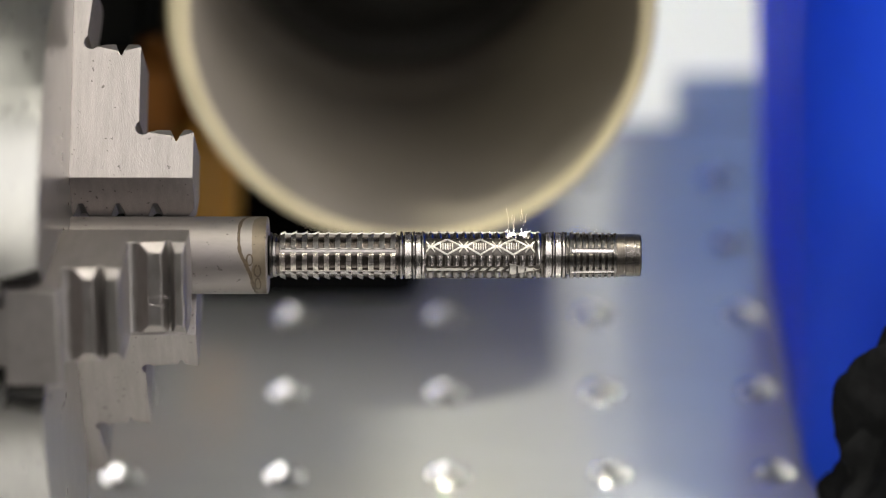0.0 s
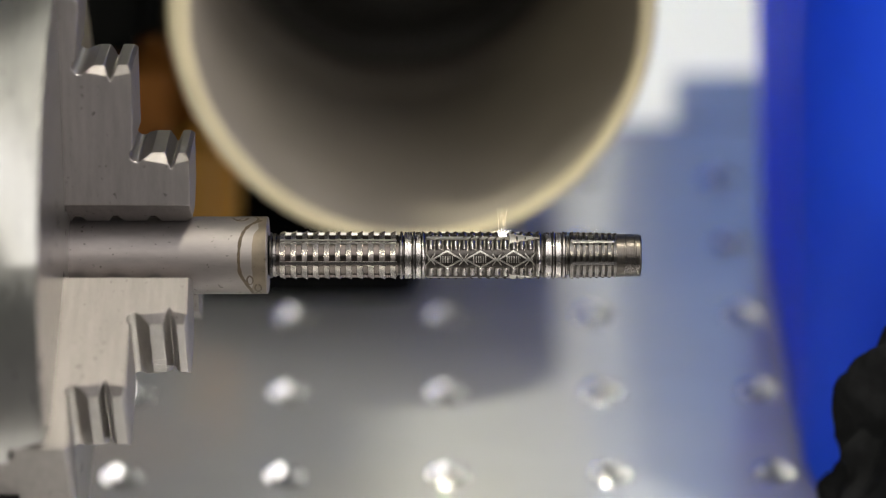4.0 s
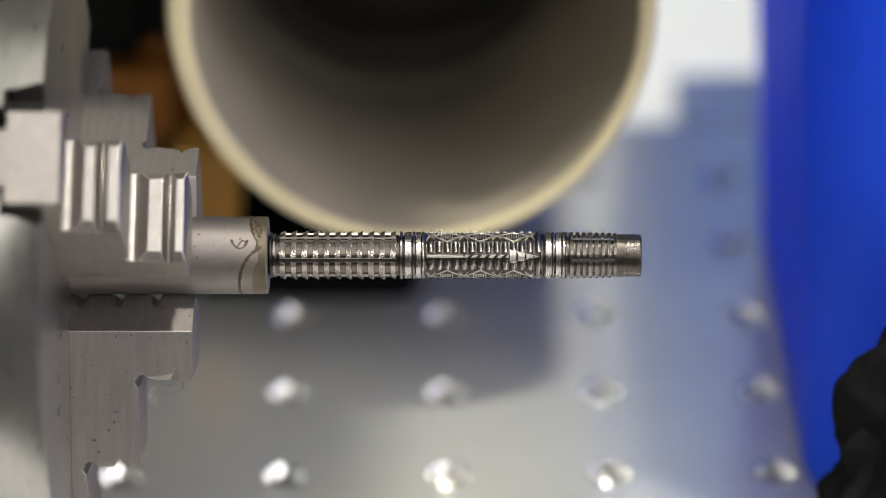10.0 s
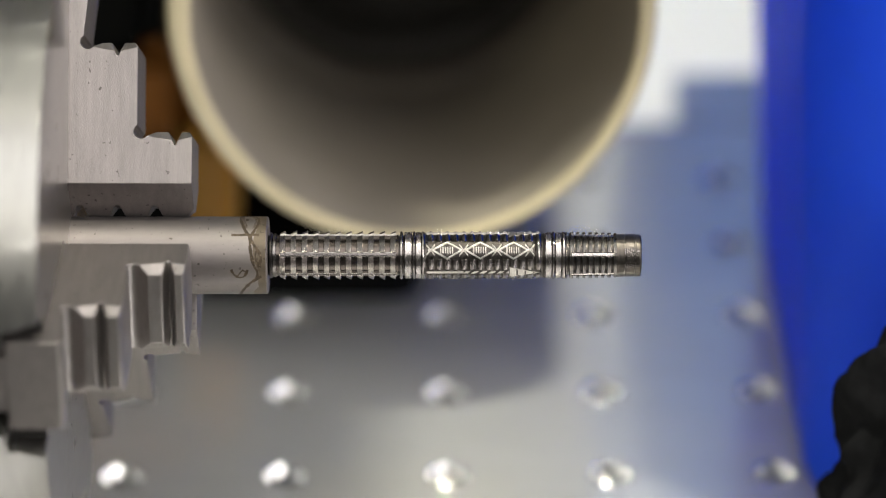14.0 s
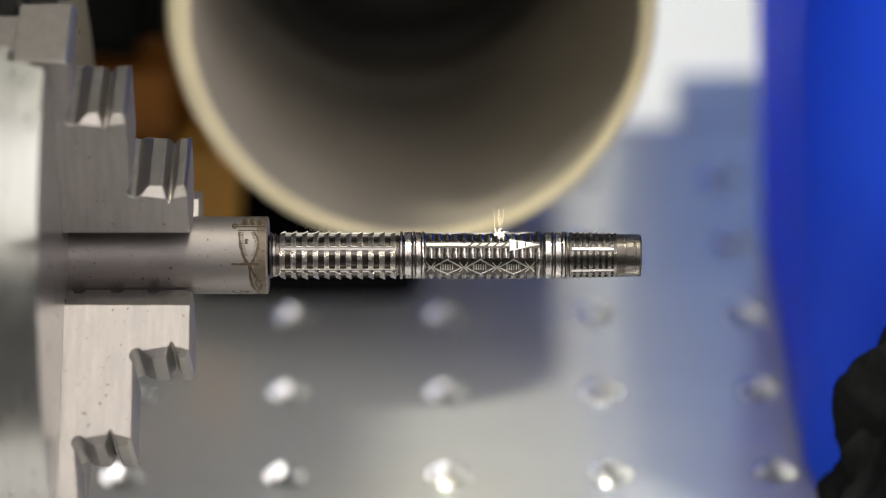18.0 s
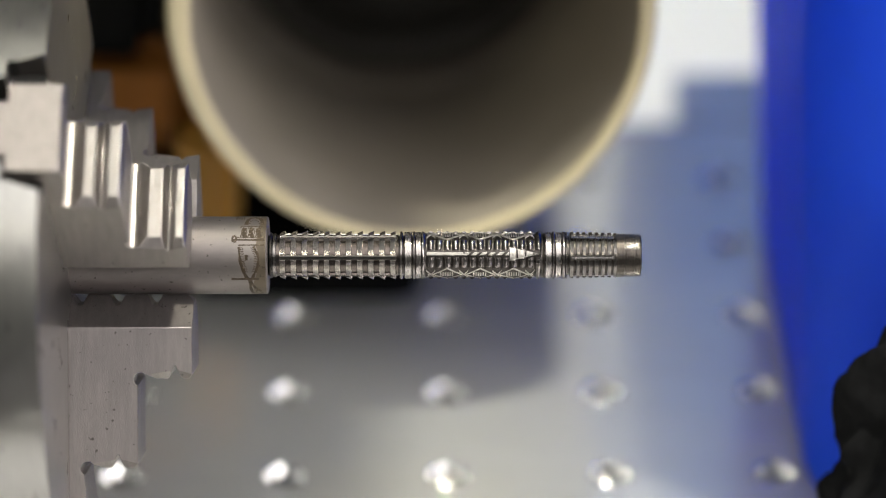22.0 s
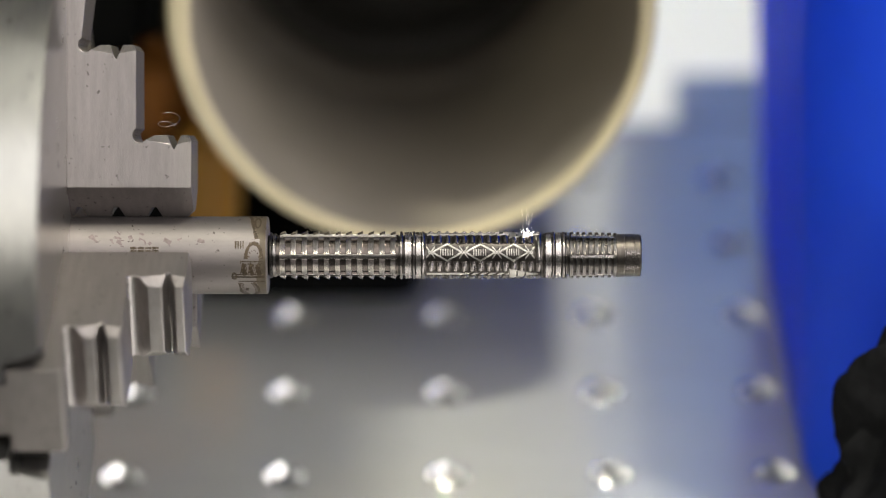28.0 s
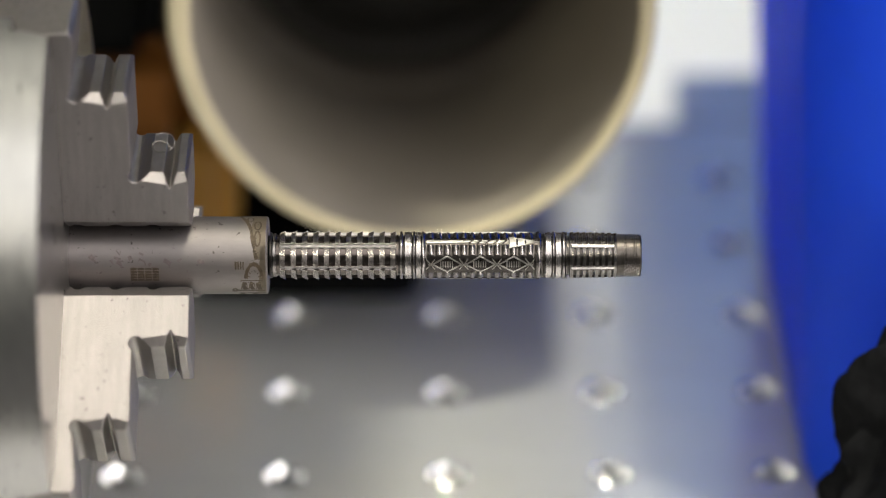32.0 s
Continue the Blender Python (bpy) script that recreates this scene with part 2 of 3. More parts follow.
def jaw_mesh():
    """One stepped jaw: x along the axis from the face, z outwards, y across."""
    tip = 5.1

    def relief(x, z):
        """Small rounded undercut in the corner at the foot of a step."""
        return [(x + 0.45 + 0.95 * math.cos(radians(318 - 200 * i / 9)), z + 0.95 * math.sin(radians(318 - 200 * i / 9))) for i in range(10)]
    pts = [(-4.4, tip)]
    for x in (1.2, 6.1, 11.0):
        pts += [(x - 0.95, tip), (x - 0.3, tip + 1.25), (x + 0.3, tip + 1.25), (x + 0.95, tip)]
    pts += [(15.3, tip), (16.1, tip + 0.8), (16.1, 15.0), (15.7, 15.7), (14.7, 15.7), (13.95, 13.9), (13.75, 13.9), (13.0, 15.7), (11.3, 15.7)] + relief(9.0, 15.7) + [(9.0, 17.3),
            (9.0, 26.7), (8.6, 27.4), (7.2, 27.4), (6.5, 25.6), (6.3, 25.6), (5.55, 27.4), (4.3, 27.4)] + relief(2.0, 27.4) + [(2.0, 29.0), (2.6, 34.0), (2.6, 35.8), (2.1, 36.4), (-4.4, 36.4)]
    bm = bmesh.new()
    w = 6.0
    a = [bm.verts.new((x, -w, r)) for x, r in pts]
    b = [bm.verts.new((x, w, r)) for x, r in pts]
    n = len(pts)
    bm.faces.new(a)
    bm.faces.new(b[::-1])
    for i in range(n):
        bm.faces.new((a[i], b[i], b[(i + 1) % n], a[(i + 1) % n]))
    bmesh.ops.recalc_face_normals(bm, faces=bm.faces)
    # chamfer where the ridges meet the flanks
    edges = []
    for e in bm.edges:
        p, q = e.verts[0].co, e.verts[1].co
        if abs(p.y - q.y) < 1e-6 and abs(p.z - q.z) < 1e-6 and p.x > 2 and q.x > 2 and (abs(p.z - 15.7) < 0.01 or abs(p.z - 27.4) < 0.01):
            edges.append(e)
    bmesh.ops.bevel(bm, geom=edges, offset=1.15, segments=1, affect="EDGES")
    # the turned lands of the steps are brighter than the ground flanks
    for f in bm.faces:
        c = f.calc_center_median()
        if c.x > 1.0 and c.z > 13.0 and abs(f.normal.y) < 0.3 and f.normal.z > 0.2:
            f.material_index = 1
    # roof-shaped tip
    for s in (-1, 1):
        nrm = Vector((0, s * 3.8, -5.0)).normalized()
        g = bm.verts[:] + bm.edges[:] + bm.faces[:]
        cut = bmesh.ops.bisect_plane(bm, geom=g, plane_co=(0, s * 6.0, 8.9), plane_no=nrm, clear_outer=True)
        bmesh.ops.holes_fill(bm, edges=[e for e in bm.edges if e.is_boundary], sides=0)
    # neck and guide flange inside the slot
    for lo, hi in (((-12.0, -3.7, 6.5), (-4.4, 3.7, 36.2)),):
        t = box_bm(lo, hi)
        me = bpy.data.meshes.new("tmp")
        t.to_mesh(me)
        t.free()
        bm.from_mesh(me)
        bpy.data.meshes.remove(me)
    bmesh.ops.scale(bm, vec=(MM, MM, MM), verts=bm.verts)
    return bm


def build_chuck():
    thing = empty("lathe_chuck", "bright steel three-jaw chuck with stepped jaws gripping a rod", "chuck", SPIN)
    R = 39.0

    def disc(name, x0, x1, hw, mouth, rounding):
        """A slice of the body with the three jaw slots cut into it."""
        bm = bmesh.new()
        outline = []
        for k in range(3):
            a0 = radians(JAW_AT + 120 * k)
            ca, sa = math.cos(a0), math.sin(a0)
            d = math.asin(mouth / R)
            reach = R * math.cos(d)
            for r, t in ((reach, -mouth), (reach - 4.0, -mouth), (reach - 4.8, -hw), (8.0, -hw), (8.0, hw), (reach - 4.8, hw), (reach - 4.0, mouth), (reach, mouth)):
                outline.append((r * ca - t * sa, r * sa + t * ca))
            for i in range(1, 60):
                a = a0 + d + (radians(120) - 2 * d) * i / 60
                outline.append((R * math.cos(a), R * math.sin(a)))
        f = [bm.verts.new((x1, y, z)) for y, z in outline]
        bk = [bm.verts.new((x0, y, z)) for y, z in outline]
        top = bm.faces.new(f)
        bm.faces.new(bk[::-1])
        n = len(outline)
        for i in range(n):
            q = bm.faces.new((f[i], bk[i], bk[(i + 1) % n], f[(i + 1) % n]))
            # slot walls take the near-black of painted shade
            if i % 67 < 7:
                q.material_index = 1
        if rounding:
            rim = [e for e in top.edges if all(math.hypot(v.co.y, v.co.z) > R - 0.01 for v in e.verts)]
            bmesh.ops.bevel(bm, geom=rim, offset=rounding, segments=6, affect="EDGES")
        bmesh.ops.scale(bm, vec=(MM, MM, MM), verts=bm.verts)
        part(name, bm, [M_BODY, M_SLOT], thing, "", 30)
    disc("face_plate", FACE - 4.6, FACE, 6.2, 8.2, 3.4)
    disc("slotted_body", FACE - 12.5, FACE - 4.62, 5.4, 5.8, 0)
    v, fc = lathe([((FACE - 62) * MM, 0.0365), ((FACE - 60) * MM, 0.039), ((FACE - 34.6) * MM, 0.039), ((FACE - 34) * MM, 0.0384), ((FACE - 32) * MM, 0.0384), ((FACE - 31.4) * MM, 0.039), ((FACE - 12.5) * MM, 0.039)], 96)
    raw("body", v, fc, M_BODY, thing, "", 30)
    for k in range(3):
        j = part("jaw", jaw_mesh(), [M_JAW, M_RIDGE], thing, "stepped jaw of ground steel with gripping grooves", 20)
        j.matrix_basis = Matrix.Rotation(radians(JAW_AT + 120 * k), 4, "X") @ Matrix.Translation((FACE * MM, 0, 0)) @ Matrix.Rotation(radians(-90), 4, "X")
        bv = j.modifiers.new("edge", "BEVEL")
        bv.width, bv.segments, bv.limit_method, bv.angle_limit = 0.00018, 2, "ANGLE", radians(30)
    # a curl of swarf caught on one jaw
    pts = []
    for i in range(60):
        q = i / 59
        pts.append((12.4 + 1.3 * math.cos(q * 9) + q * 0.8, 0.9 * math.sin(q * 9) - 1.0, 16.6 + 1.7 * q + 0.6 * math.sin(q * 9)))
    cu = bpy.data.curves.new("swarf_curl", "CURVE")
    cu.dimensions, cu.bevel_depth, cu.bevel_resolution = "3D", 0.000035, 1
    sp = cu.splines.new("POLY")
    sp.points.add(len(pts) - 1)
    for s, q in zip(sp.points, pts):
        s.co = (q[0] * MM, q[1] * MM, q[2] * MM, 1)
    cu.materials.append(M_BAND)
    curl = new("swarf_curl", cu)
    curl.parent = thing
    curl["label"] = "thin curl of metal swarf"
    curl.matrix_basis = Matrix.Rotation(radians(152.54 - 344), 4, "X") @ Matrix.Translation((FACE * MM, 0, 0)) @ Matrix.Rotation(radians(-90), 4, "X")
    return thing


chuck = build_chuck()


def build_headstock():
    """The rotary axis that carries the chuck, standing on the plate."""
    thing = empty("rotary_headstock", "dark grey painted rotary headstock that carries the chuck", "headstock", pose(-0.185, 0.0, 0.0))
    part("foot_plate", box_bm((-0.075, -0.055, 0.0), (0.066, 0.055, 0.012), 0.002, 2), M_PAINT, thing, "", 30)
    part("housing", box_bm((-0.070, -0.048, 0.012), (0.056, 0.048, 0.112), 0.006, 3), M_PAINT, thing, "", 30)
    v, f = lathe([(0.056, 0.030), (0.0715, 0.030), (0.0722, 0.0293)], 64)
    raw("spindle_flange", [(x, y, z + AXIS_Z) for x, y, z in v], f, M_BODY, thing, "turned steel spindle flange", 30)
    v, f = lathe([(-0.110, 0.020), (-0.108, 0.022), (-0.070, 0.022)], 48)
    raw("motor", [(x, y, z + AXIS_Z) for x, y, z in v], f, M_BLACK, thing, "black stepper motor", 30)
    for sx in (-0.066, 0.060):
        for sy in (-0.0515, 0.0515):
            v, f = lathe([(0.012, 0.0025), (0.0145, 0.0025), (0.015, 0.002)], 16, True, "z")
            raw("bolt", [(x + sx, y + sy, z) for x, y, z in v], f, M_BLACK, thing, "", 30)
    return thing


build_headstock()


def build_rod():
    thing = empty("mandrel_rod", "plain steel rod with brown burnt laser marks at its end", "rod", SPIN)
    r = 5.08
    x1 = (475 - 784) / 13.5
    v, f = lathe([((FACE - 10) * MM, r * MM), ((x1 - 0.14) * MM, r * MM), (x1 * MM, (r - 0.13) * MM), (x1 * MM, 0.0031)], 128)
    raw("shaft", v, f, M_ROD, thing, "", 30)
    v, f = lathe([((x1 - 0.1) * MM, 0.0026), ((x1 + 0.55) * MM, 0.0026)], 48)
    raw("threaded_stub", v, f, M_BLACK, thing, "dark threaded stub", 30)

    def mark(points, width, label="", mtl=None):
        """A burnt line along (x in mm, angle in degrees) on the skin of the rod."""
        verts, faces = [], []
        n = len(points)
        for i, (x, a) in enumerate(points):
            x0, a0 = points[max(0, i - 1)]
            x2, a2 = points[min(n - 1, i + 1)]
            dx, ds = x2 - x0, radians(a2 - a0) * r
            ln = math.hypot(dx, ds) or 1.0
            w = 1.45 * width * (0.75 + 0.5 * noise.noise(Vector((x * 3, a * 0.1, width * 10)))) / 2
            for s in (-1, 1):
                xx, aa = x - s * w * ds / ln, radians(152.54 - (a + math.degrees(s * w * dx / ln / r)))
                for rr in (r - 0.05, r + 0.012):
                    verts.append((xx * MM, rr * MM * math.cos(aa), rr * MM * math.sin(aa)))
        for i in range(n - 1):
            b, c = i * 4, i * 4 + 4
            faces += [(b + 1, b + 3, c + 3, c + 1), (b, b + 1, c + 1, c), (b + 3, b + 2, c + 2, c + 3)]
        return raw("burn_mark", verts, faces, mtl or M_BURN, thing, label, 30)

    def ring(cx, ca, rx, ra, n=40, wob=0.0, turn=1.0):
        return [(cx + rx * (1 + wob * math.sin(3 * q)) * math.cos(q), ca + ra * math.sin(q)) for q in [turn * 2 * math.pi * i / n for i in range(n + 1)]]
    # browned field between the long wavy line and the rod's end
    edge = [(-80, -24.0), (-60, -24.5), (-32, -24.9), (-20, -24.8), (0, -24.75), (40, -24.85), (66, -24.6), (76, -24.0), (90, -24.1), (103, -23.9), (117, -24.4), (138, -24.7), (156, -24.6), (168, -24.3), (181, -24.0), (196, -23.9), (212, -24.3), (250, -23.9), (280, -23.8), (300, -23.7)]
    va, vx = [q[0] for q in edge], [q[1] for q in edge]
    verts, faces = [], []
    steps = 190
    for i in range(steps + 1):
        a = -80 + 380 * i / steps
        xa = float(np.interp(a, va, vx)) + 0.10 * noise.noise(Vector((a * 0.11, 3.0, 0.0)))
        for k in range(6):
            x = xa + (x1 - 0.15 - xa) * k / 5
            aa = radians(152.54 - a)
            rr = r + 0.006
            verts.append((x * MM, rr * MM * math.cos(aa), rr * MM * math.sin(aa)))
    for i in range(steps):
        for k in range(5):
            p = i * 6 + k
            faces.append((p, p + 1, p + 7, p + 6))
    raw("burnt_field", verts, faces, M_FIELD, thing, "browned patch near the end of the rod", 30)

    def bend(points, n=6):
        """Points between the given ones, along smooth arcs."""
        out = []
        for i in range(len(points) - 1):
            p0, p1, p2, p3 = (Vector(points[max(0, min(len(points) - 1, i + j))]) for j in (-1, 0, 1, 2))
            for k in range(n):
                t = k / n
                q = 0.5 * (2 * p1 + (p2 - p0) * t + (2 * p0 - 5 * p1 + 4 * p2 - p3) * t * t + (3 * p1 - p0 - 3 * p2 + p3) * t ** 3)
                out.append((q.x, q.y))
        return out + [points[-1]]
    # the long line: a wide loop, a narrow waist, then one side of the leaf
    mark(bend([(-23.6, 97), (-24.3, 92), (-25.4, 80), (-26.2, 62), (-26.5, 40), (-26.5, 20), (-26.3, 4), (-25.5, -16), (-25.0, -32), (-24.6, -60), (-24.2, -80)]), 0.40)
    mark(bend([(-24.3, 92), (-24.1, 103), (-24.6, 117), (-25.0, 138), (-25.1, 156), (-25.75, 170), (-26.3, 190), (-26.5, 211)]), 0.34)
    # other side of the leaf, its tip and vein
    mark(bend([(-24.6, 212), (-24.0, 197), (-24.1, 181), (-24.6, 167), (-25.0, 157), (-24.6, 146), (-24.0, 136), (-23.6, 124), (-24.0, 112)]), 0.30)
    mark([(-25.5, 199), (-25.55, 195), (-25.5, 191)], 0.40)
    for k in range(15):
        a = 174 + 2.5 * k
        xl = float(np.interp(a, [170, 190, 212], [-25.75, -26.3, -26.5]))
        mark([(xl, a), (xl + 0.32, a + 0.5), (xl + 0.55, a)], 0.09)
        xr = float(np.interp(a, [167, 181, 197, 212], [-24.6, -24.1, -24.0, -24.6]))
        mark([(xr - 0.5, a), (xr - 0.2, a + 0.5), (xr, a)], 0.09)
    # small ovals along the waist
    mark(ring(-25.1, -7, 0.38, 8, 22), 0.20)
    mark(ring(-24.1, -24, 0.42, 9, 22), 0.20)
    mark(ring(-24.1, -48, 0.36, 12, 24), 0.20)
    mark(ring(-24.0, 128, 0.35, 9, 22), 0.18)
    mark(bend([(-23.7, 122), (-24.0, 116), (-23.6, 112)]), 0.25)
    # little crown beside the loop
    mark(bend([(-27.5, 108.5), (-27.2, 101), (-26.6, 95.5), (-26.0, 96), (-25.6, 101), (-25.4, 108)]), 0.26)
    mark(bend([(-26.7, 97), (-26.3, 104), (-26.0, 107), (-25.6, 104)]), 0.18)
    # straight bar below the leaf
    mark([(-27.5, 161.3), (-26.6, 161.0), (-25.4, 161.6), (-23.9, 161.3)], 0.27)
    # bar with a knob, and thin lines beside it
    mark([(-27.2, 222), (-25.0, 221.5), (-23.2, 222)], 0.34)
    mark([(-26.9, 226), (-25.0, 225.6), (-23.2, 226)], 0.14)
    mark(ring(-27.1, 223, 0.25, 5, 16), 0.28)
    mark([(-26.6, 213.5), (-25.0, 213.8), (-23.2, 213.5)], 0.14)
    # petals, line, arch and a long curved band
    for c in (-25.9, -24.95, -24.0):
        mark([(c + 0.15, 243), (c - 0.05, 237), (c + 0.05, 231), (c + 0.25, 225)], 0.55)
    mark([(-26.3, 246.5), (-24.8, 246), (-23.4, 246.5)], 0.12)
    mark([(-24.55 + 1.05 * math.cos(q), 250 + 23 * math.sin(q)) for q in [math.pi * i / 20 for i in range(21)]], 0.42)
    mark([(-24.7, 335), (-24.4, 312), (-24.1, 290), (-23.7, 266), (-23.5, 250)], 0.40)
    # finer strokes that fill the pattern
    for k in range(9):
        mark([(-26.3 + 0.32 * k, 226 + 2 * math.sin(k * 2.1)), (-26.15 + 0.33 * k, 234), (-26.3 + 0.34 * k, 243 + 2 * math.cos(k * 1.7))], 0.11)
    for k in range(7):
        a = math.pi * (k + 0.5) / 7
        mark([(-24.55 + 0.55 * math.cos(a), 250 + 12 * math.sin(a)), (-24.55 + 1.25 * math.cos(a), 250 + 27 * math.sin(a))], 0.13)
    # small hatched block
    for k in range(4):
        mark([(-26.9 + 0.32 * k, 265), (-26.9 + 0.32 * k, 271), (-26.9 + 0.32 * k, 277)], 0.17)
    # a burnt test grid nearer the chuck
    for c in range(4):
        for k in range(5):
            xc, ac = -40.15 + 0.95 * c, 247.5 + 4.6 * k
            mark([(xc - 0.42, ac), (xc, ac + 0.3), (xc + 0.42, ac)], 0.29)
    # rust stains
    rng = random.Random(11)
    for k in range(16):
        xc, ac = rng.uniform(-46.0, -31.5), rng.uniform(272, 296)
        pts = [(xc + 0.30 * i + rng.uniform(-0.2, 0.2), ac + rng.uniform(-6, 6)) for i in range(rng.randint(2, 4))]
        mark(pts, rng.uniform(0.2, 0.55), "", M_STAIN)
    return thing


rod = build_rod()

# barrel sections as (start, end) along the axis in mm


def px(x):
    return (x - 784) / 13.5


def build_barrel():
    thing = empty("dart_barrel", "dark tungsten dart barrel with engraved grip and bright bands", "dart barrel", SPIN)
    nA = 288
    ang = np.arange(nA) * 2 * np.pi / nA

    def section(name, a, b, fn, step, mats, label=""):
        """A sleeve whose radius and finish follow fn(x in mm, angle)."""
        n = max(2, int((b - a) / step))
        xs = np.linspace(a, b, n + 1)
        X, A = np.meshgrid(xs, ang, indexing="ij")
        Rr, idx = fn(X, A)
        V = np.stack([X * MM, Rr * MM * np.cos(A), Rr * MM * np.sin(A)], -1).reshape(-1, 3)
        i, k = np.meshgrid(np.arange(n), np.arange(nA), indexing="ij")
        k2 = (k + 1) % nA
        F = np.stack([i * nA + k, i * nA + k2, (i + 1) * nA + k2, (i + 1) * nA + k], -1).reshape(-1, 4)
        ids = idx[:-1, :].reshape(-1).astype(int)
        faces = [tuple(q) for q in F.tolist()]
        fi = ids.tolist()
        faces.append(tuple(range(nA)))
        faces.append(tuple(range(len(V) - nA, len(V)))[::-1])
        fi += [0, 0]
        return raw(name, V.tolist(), faces, mats, thing, label, 40, fi)

    def band(name, a, b, r, mtl, c=0.08):
        v, f = lathe([(a * MM, (r - c) * MM), ((a + c) * MM, r * MM), ((b - c) * MM, r * MM), (b * MM, (r - c) * MM)], 128)
        return raw(name, v, f, mtl, thing, "", 30)

    third = 2 * np.pi / 3

    def across(A, centre):
        """Distance round the barrel from a line repeated three times, in mm."""
        d = (A - radians(centre) + third / 2) % third - third / 2
        return d * 3.1

    # core shaft
    v, f = lathe([(px(480) * MM, 0.0026), (px(1100) * MM, 0.0026)], 64)
    raw("core", v, f, M_DARK_METAL, thing, "", 30)

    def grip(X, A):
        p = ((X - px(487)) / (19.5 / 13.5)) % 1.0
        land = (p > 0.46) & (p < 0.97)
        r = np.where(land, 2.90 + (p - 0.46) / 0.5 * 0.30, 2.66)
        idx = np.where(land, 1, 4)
        d = (A - radians(141.0) + third / 4) % (third / 2) - third / 4
        d = d * 3.1
        span = (X > px(497)) & (X < px(702))
        slot = (np.abs(d) < 0.26) & span
        r = np.where(slot, 2.84, r)
        idx = np.where(slot, 0, idx)
        edge = (np.abs(np.abs(d) - 0.28) < 0.055) & span
        r = np.where(edge, np.maximum(r, 2.96), r)
        idx = np.where(edge, 2, idx)
        return r, idx

    def centre(X, A):
        p = ((X - px(748)) / 1.08) % 1.0
        r = 3.01 + 0.13 * np.cos(2 * np.pi * p)
        idx = np.where((p > 0.3) & (p < 0.7), 3, 0)
        # diamonds in a row, three times round
        d = across(A, 129.5)
        u = (X - px(762)) / ((937 - 762) / 13.5)
        q = (u * 3.0) % 1.0
        inside = (u > -0.03) & (u < 1.03)
        hgt = 1.15 * (1 - np.abs(2 * q - 1) / 0.88)
        lines = inside & (hgt > -0.05) & (np.abs(np.abs(d) - hgt) < 0.145)
        side = np.minimum(q, 1 - q) * 4.32
        cross = (side < 0.60) & (u > -0.05) & (u < 1.05) & (np.abs(np.abs(d) - side * 1.3) < 0.145)
        bars = inside & (np.abs(d) < 0.45) & (np.abs(q - 0.5) < 0.22) & (((q * 14) % 1.0) < 0.5)
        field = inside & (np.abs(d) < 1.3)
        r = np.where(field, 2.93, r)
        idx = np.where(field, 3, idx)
        m1 = lines | cross | bars
        r = np.where(m1, 3.05, r)
        idx = np.where(m1, 2, idx)
        # arrow between the diamond rows
        d = across(A, 128.4 - 58.0)
        shaft = (X > px(755)) & (X < px(900)) & (np.abs(d) < 0.24) & ((X < px(820)) | (((X - px(820)) * 0.9 + d) % 1.0 < 0.62))
        hx = (px(955) - X) / (55 / 13.5)
        cut = (p > 0.32) & (p < 0.52)
        head = (hx > 0) & (hx < 1) & (np.abs(d) < hx * 0.95) & ~(cut & (np.abs(d) < hx * 0.95 - 0.14))
        near = (X > px(752)) & (X < px(955)) & (np.abs(d) < 0.5)
        r = np.where(near, 2.92, r)
        idx = np.where(near, 3, idx)
        r = np.where(shaft | head, 3.06, r)
        idx = np.where(shaft | head, 2, idx)
        return r, idx

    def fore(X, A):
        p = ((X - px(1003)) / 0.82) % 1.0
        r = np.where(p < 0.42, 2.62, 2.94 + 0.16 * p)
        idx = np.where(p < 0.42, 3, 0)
        d = ((A - radians(141.0) + third / 4) % (third / 2) - third / 4) * 3.1
        s = (np.abs(d) < 0.32) & (X > px(1010)) & (X < px(1085))
        r = np.where(s, 2.98, r)
        idx = np.where(s & (np.abs(d) < 0.2), 1, np.where(s, 3, idx))
        return r - (X - px(1003)) * 0.02, idx

    def nose(X, A):
        u = (X - px(1090)) / (px(1134) - px(1090))
        r = 2.86 - 0.08 * u
        r = np.where(u > 0.94, r - (u - 0.94) * 2.5, r)
        d = across(A, 150)
        sc = ((np.sin(X * 23.0 + 2.2 * np.sin(A * 9)) > 0.86) | (np.sin(A * 27 + 3 * np.sin(X * 5)) > 0.9)) & (u > 0.3) & (u < 0.9) & (np.abs(d) < 1.5)
        r = np.where((np.abs(u - 0.35) < 0.03) | (np.abs(u - 0.75) < 0.03), r - 0.05, r)
        return r, np.where(sc, 2, 0)

    S = [M_DARK, M_LAND, M_ETCH, M_DARK_METAL, M_GROOVE]
    band("rear_collar", px(478), px(482), 2.98, M_DARK_METAL)
    band("neck_ring", px(483), px(490), 2.86, M_DARK)
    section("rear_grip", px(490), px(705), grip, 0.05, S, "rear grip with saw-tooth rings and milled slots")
    for a, b, r, m in ((708, 713, 3.12, M_DARK), (716, 729, 3.05, M_BAND), (731, 735, 3.14, M_DARK), (736, 746, 3.05, M_BAND)):
        band("ring_band", px(a), px(b), r, m)
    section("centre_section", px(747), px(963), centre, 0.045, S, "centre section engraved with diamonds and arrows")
    for a, b, r, m in ((964, 976, 3.0, M_BAND), (977, 981, 3.12, M_DARK), (982, 993, 3.0, M_BAND), (994, 1000, 3.1, M_DARK)):
        band("ring_band", px(a), px(b), r, m)
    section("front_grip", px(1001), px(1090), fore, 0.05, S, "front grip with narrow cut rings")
    section("nose", px(1090), px(1134), nose, 0.05, [M_NOSE, M_DARK, M_DARK, M_DARK_METAL], "plain tapered nose with fine scratches")
    return thing


barrel = build_barrel()

# ---- extraction tube behind the work ----


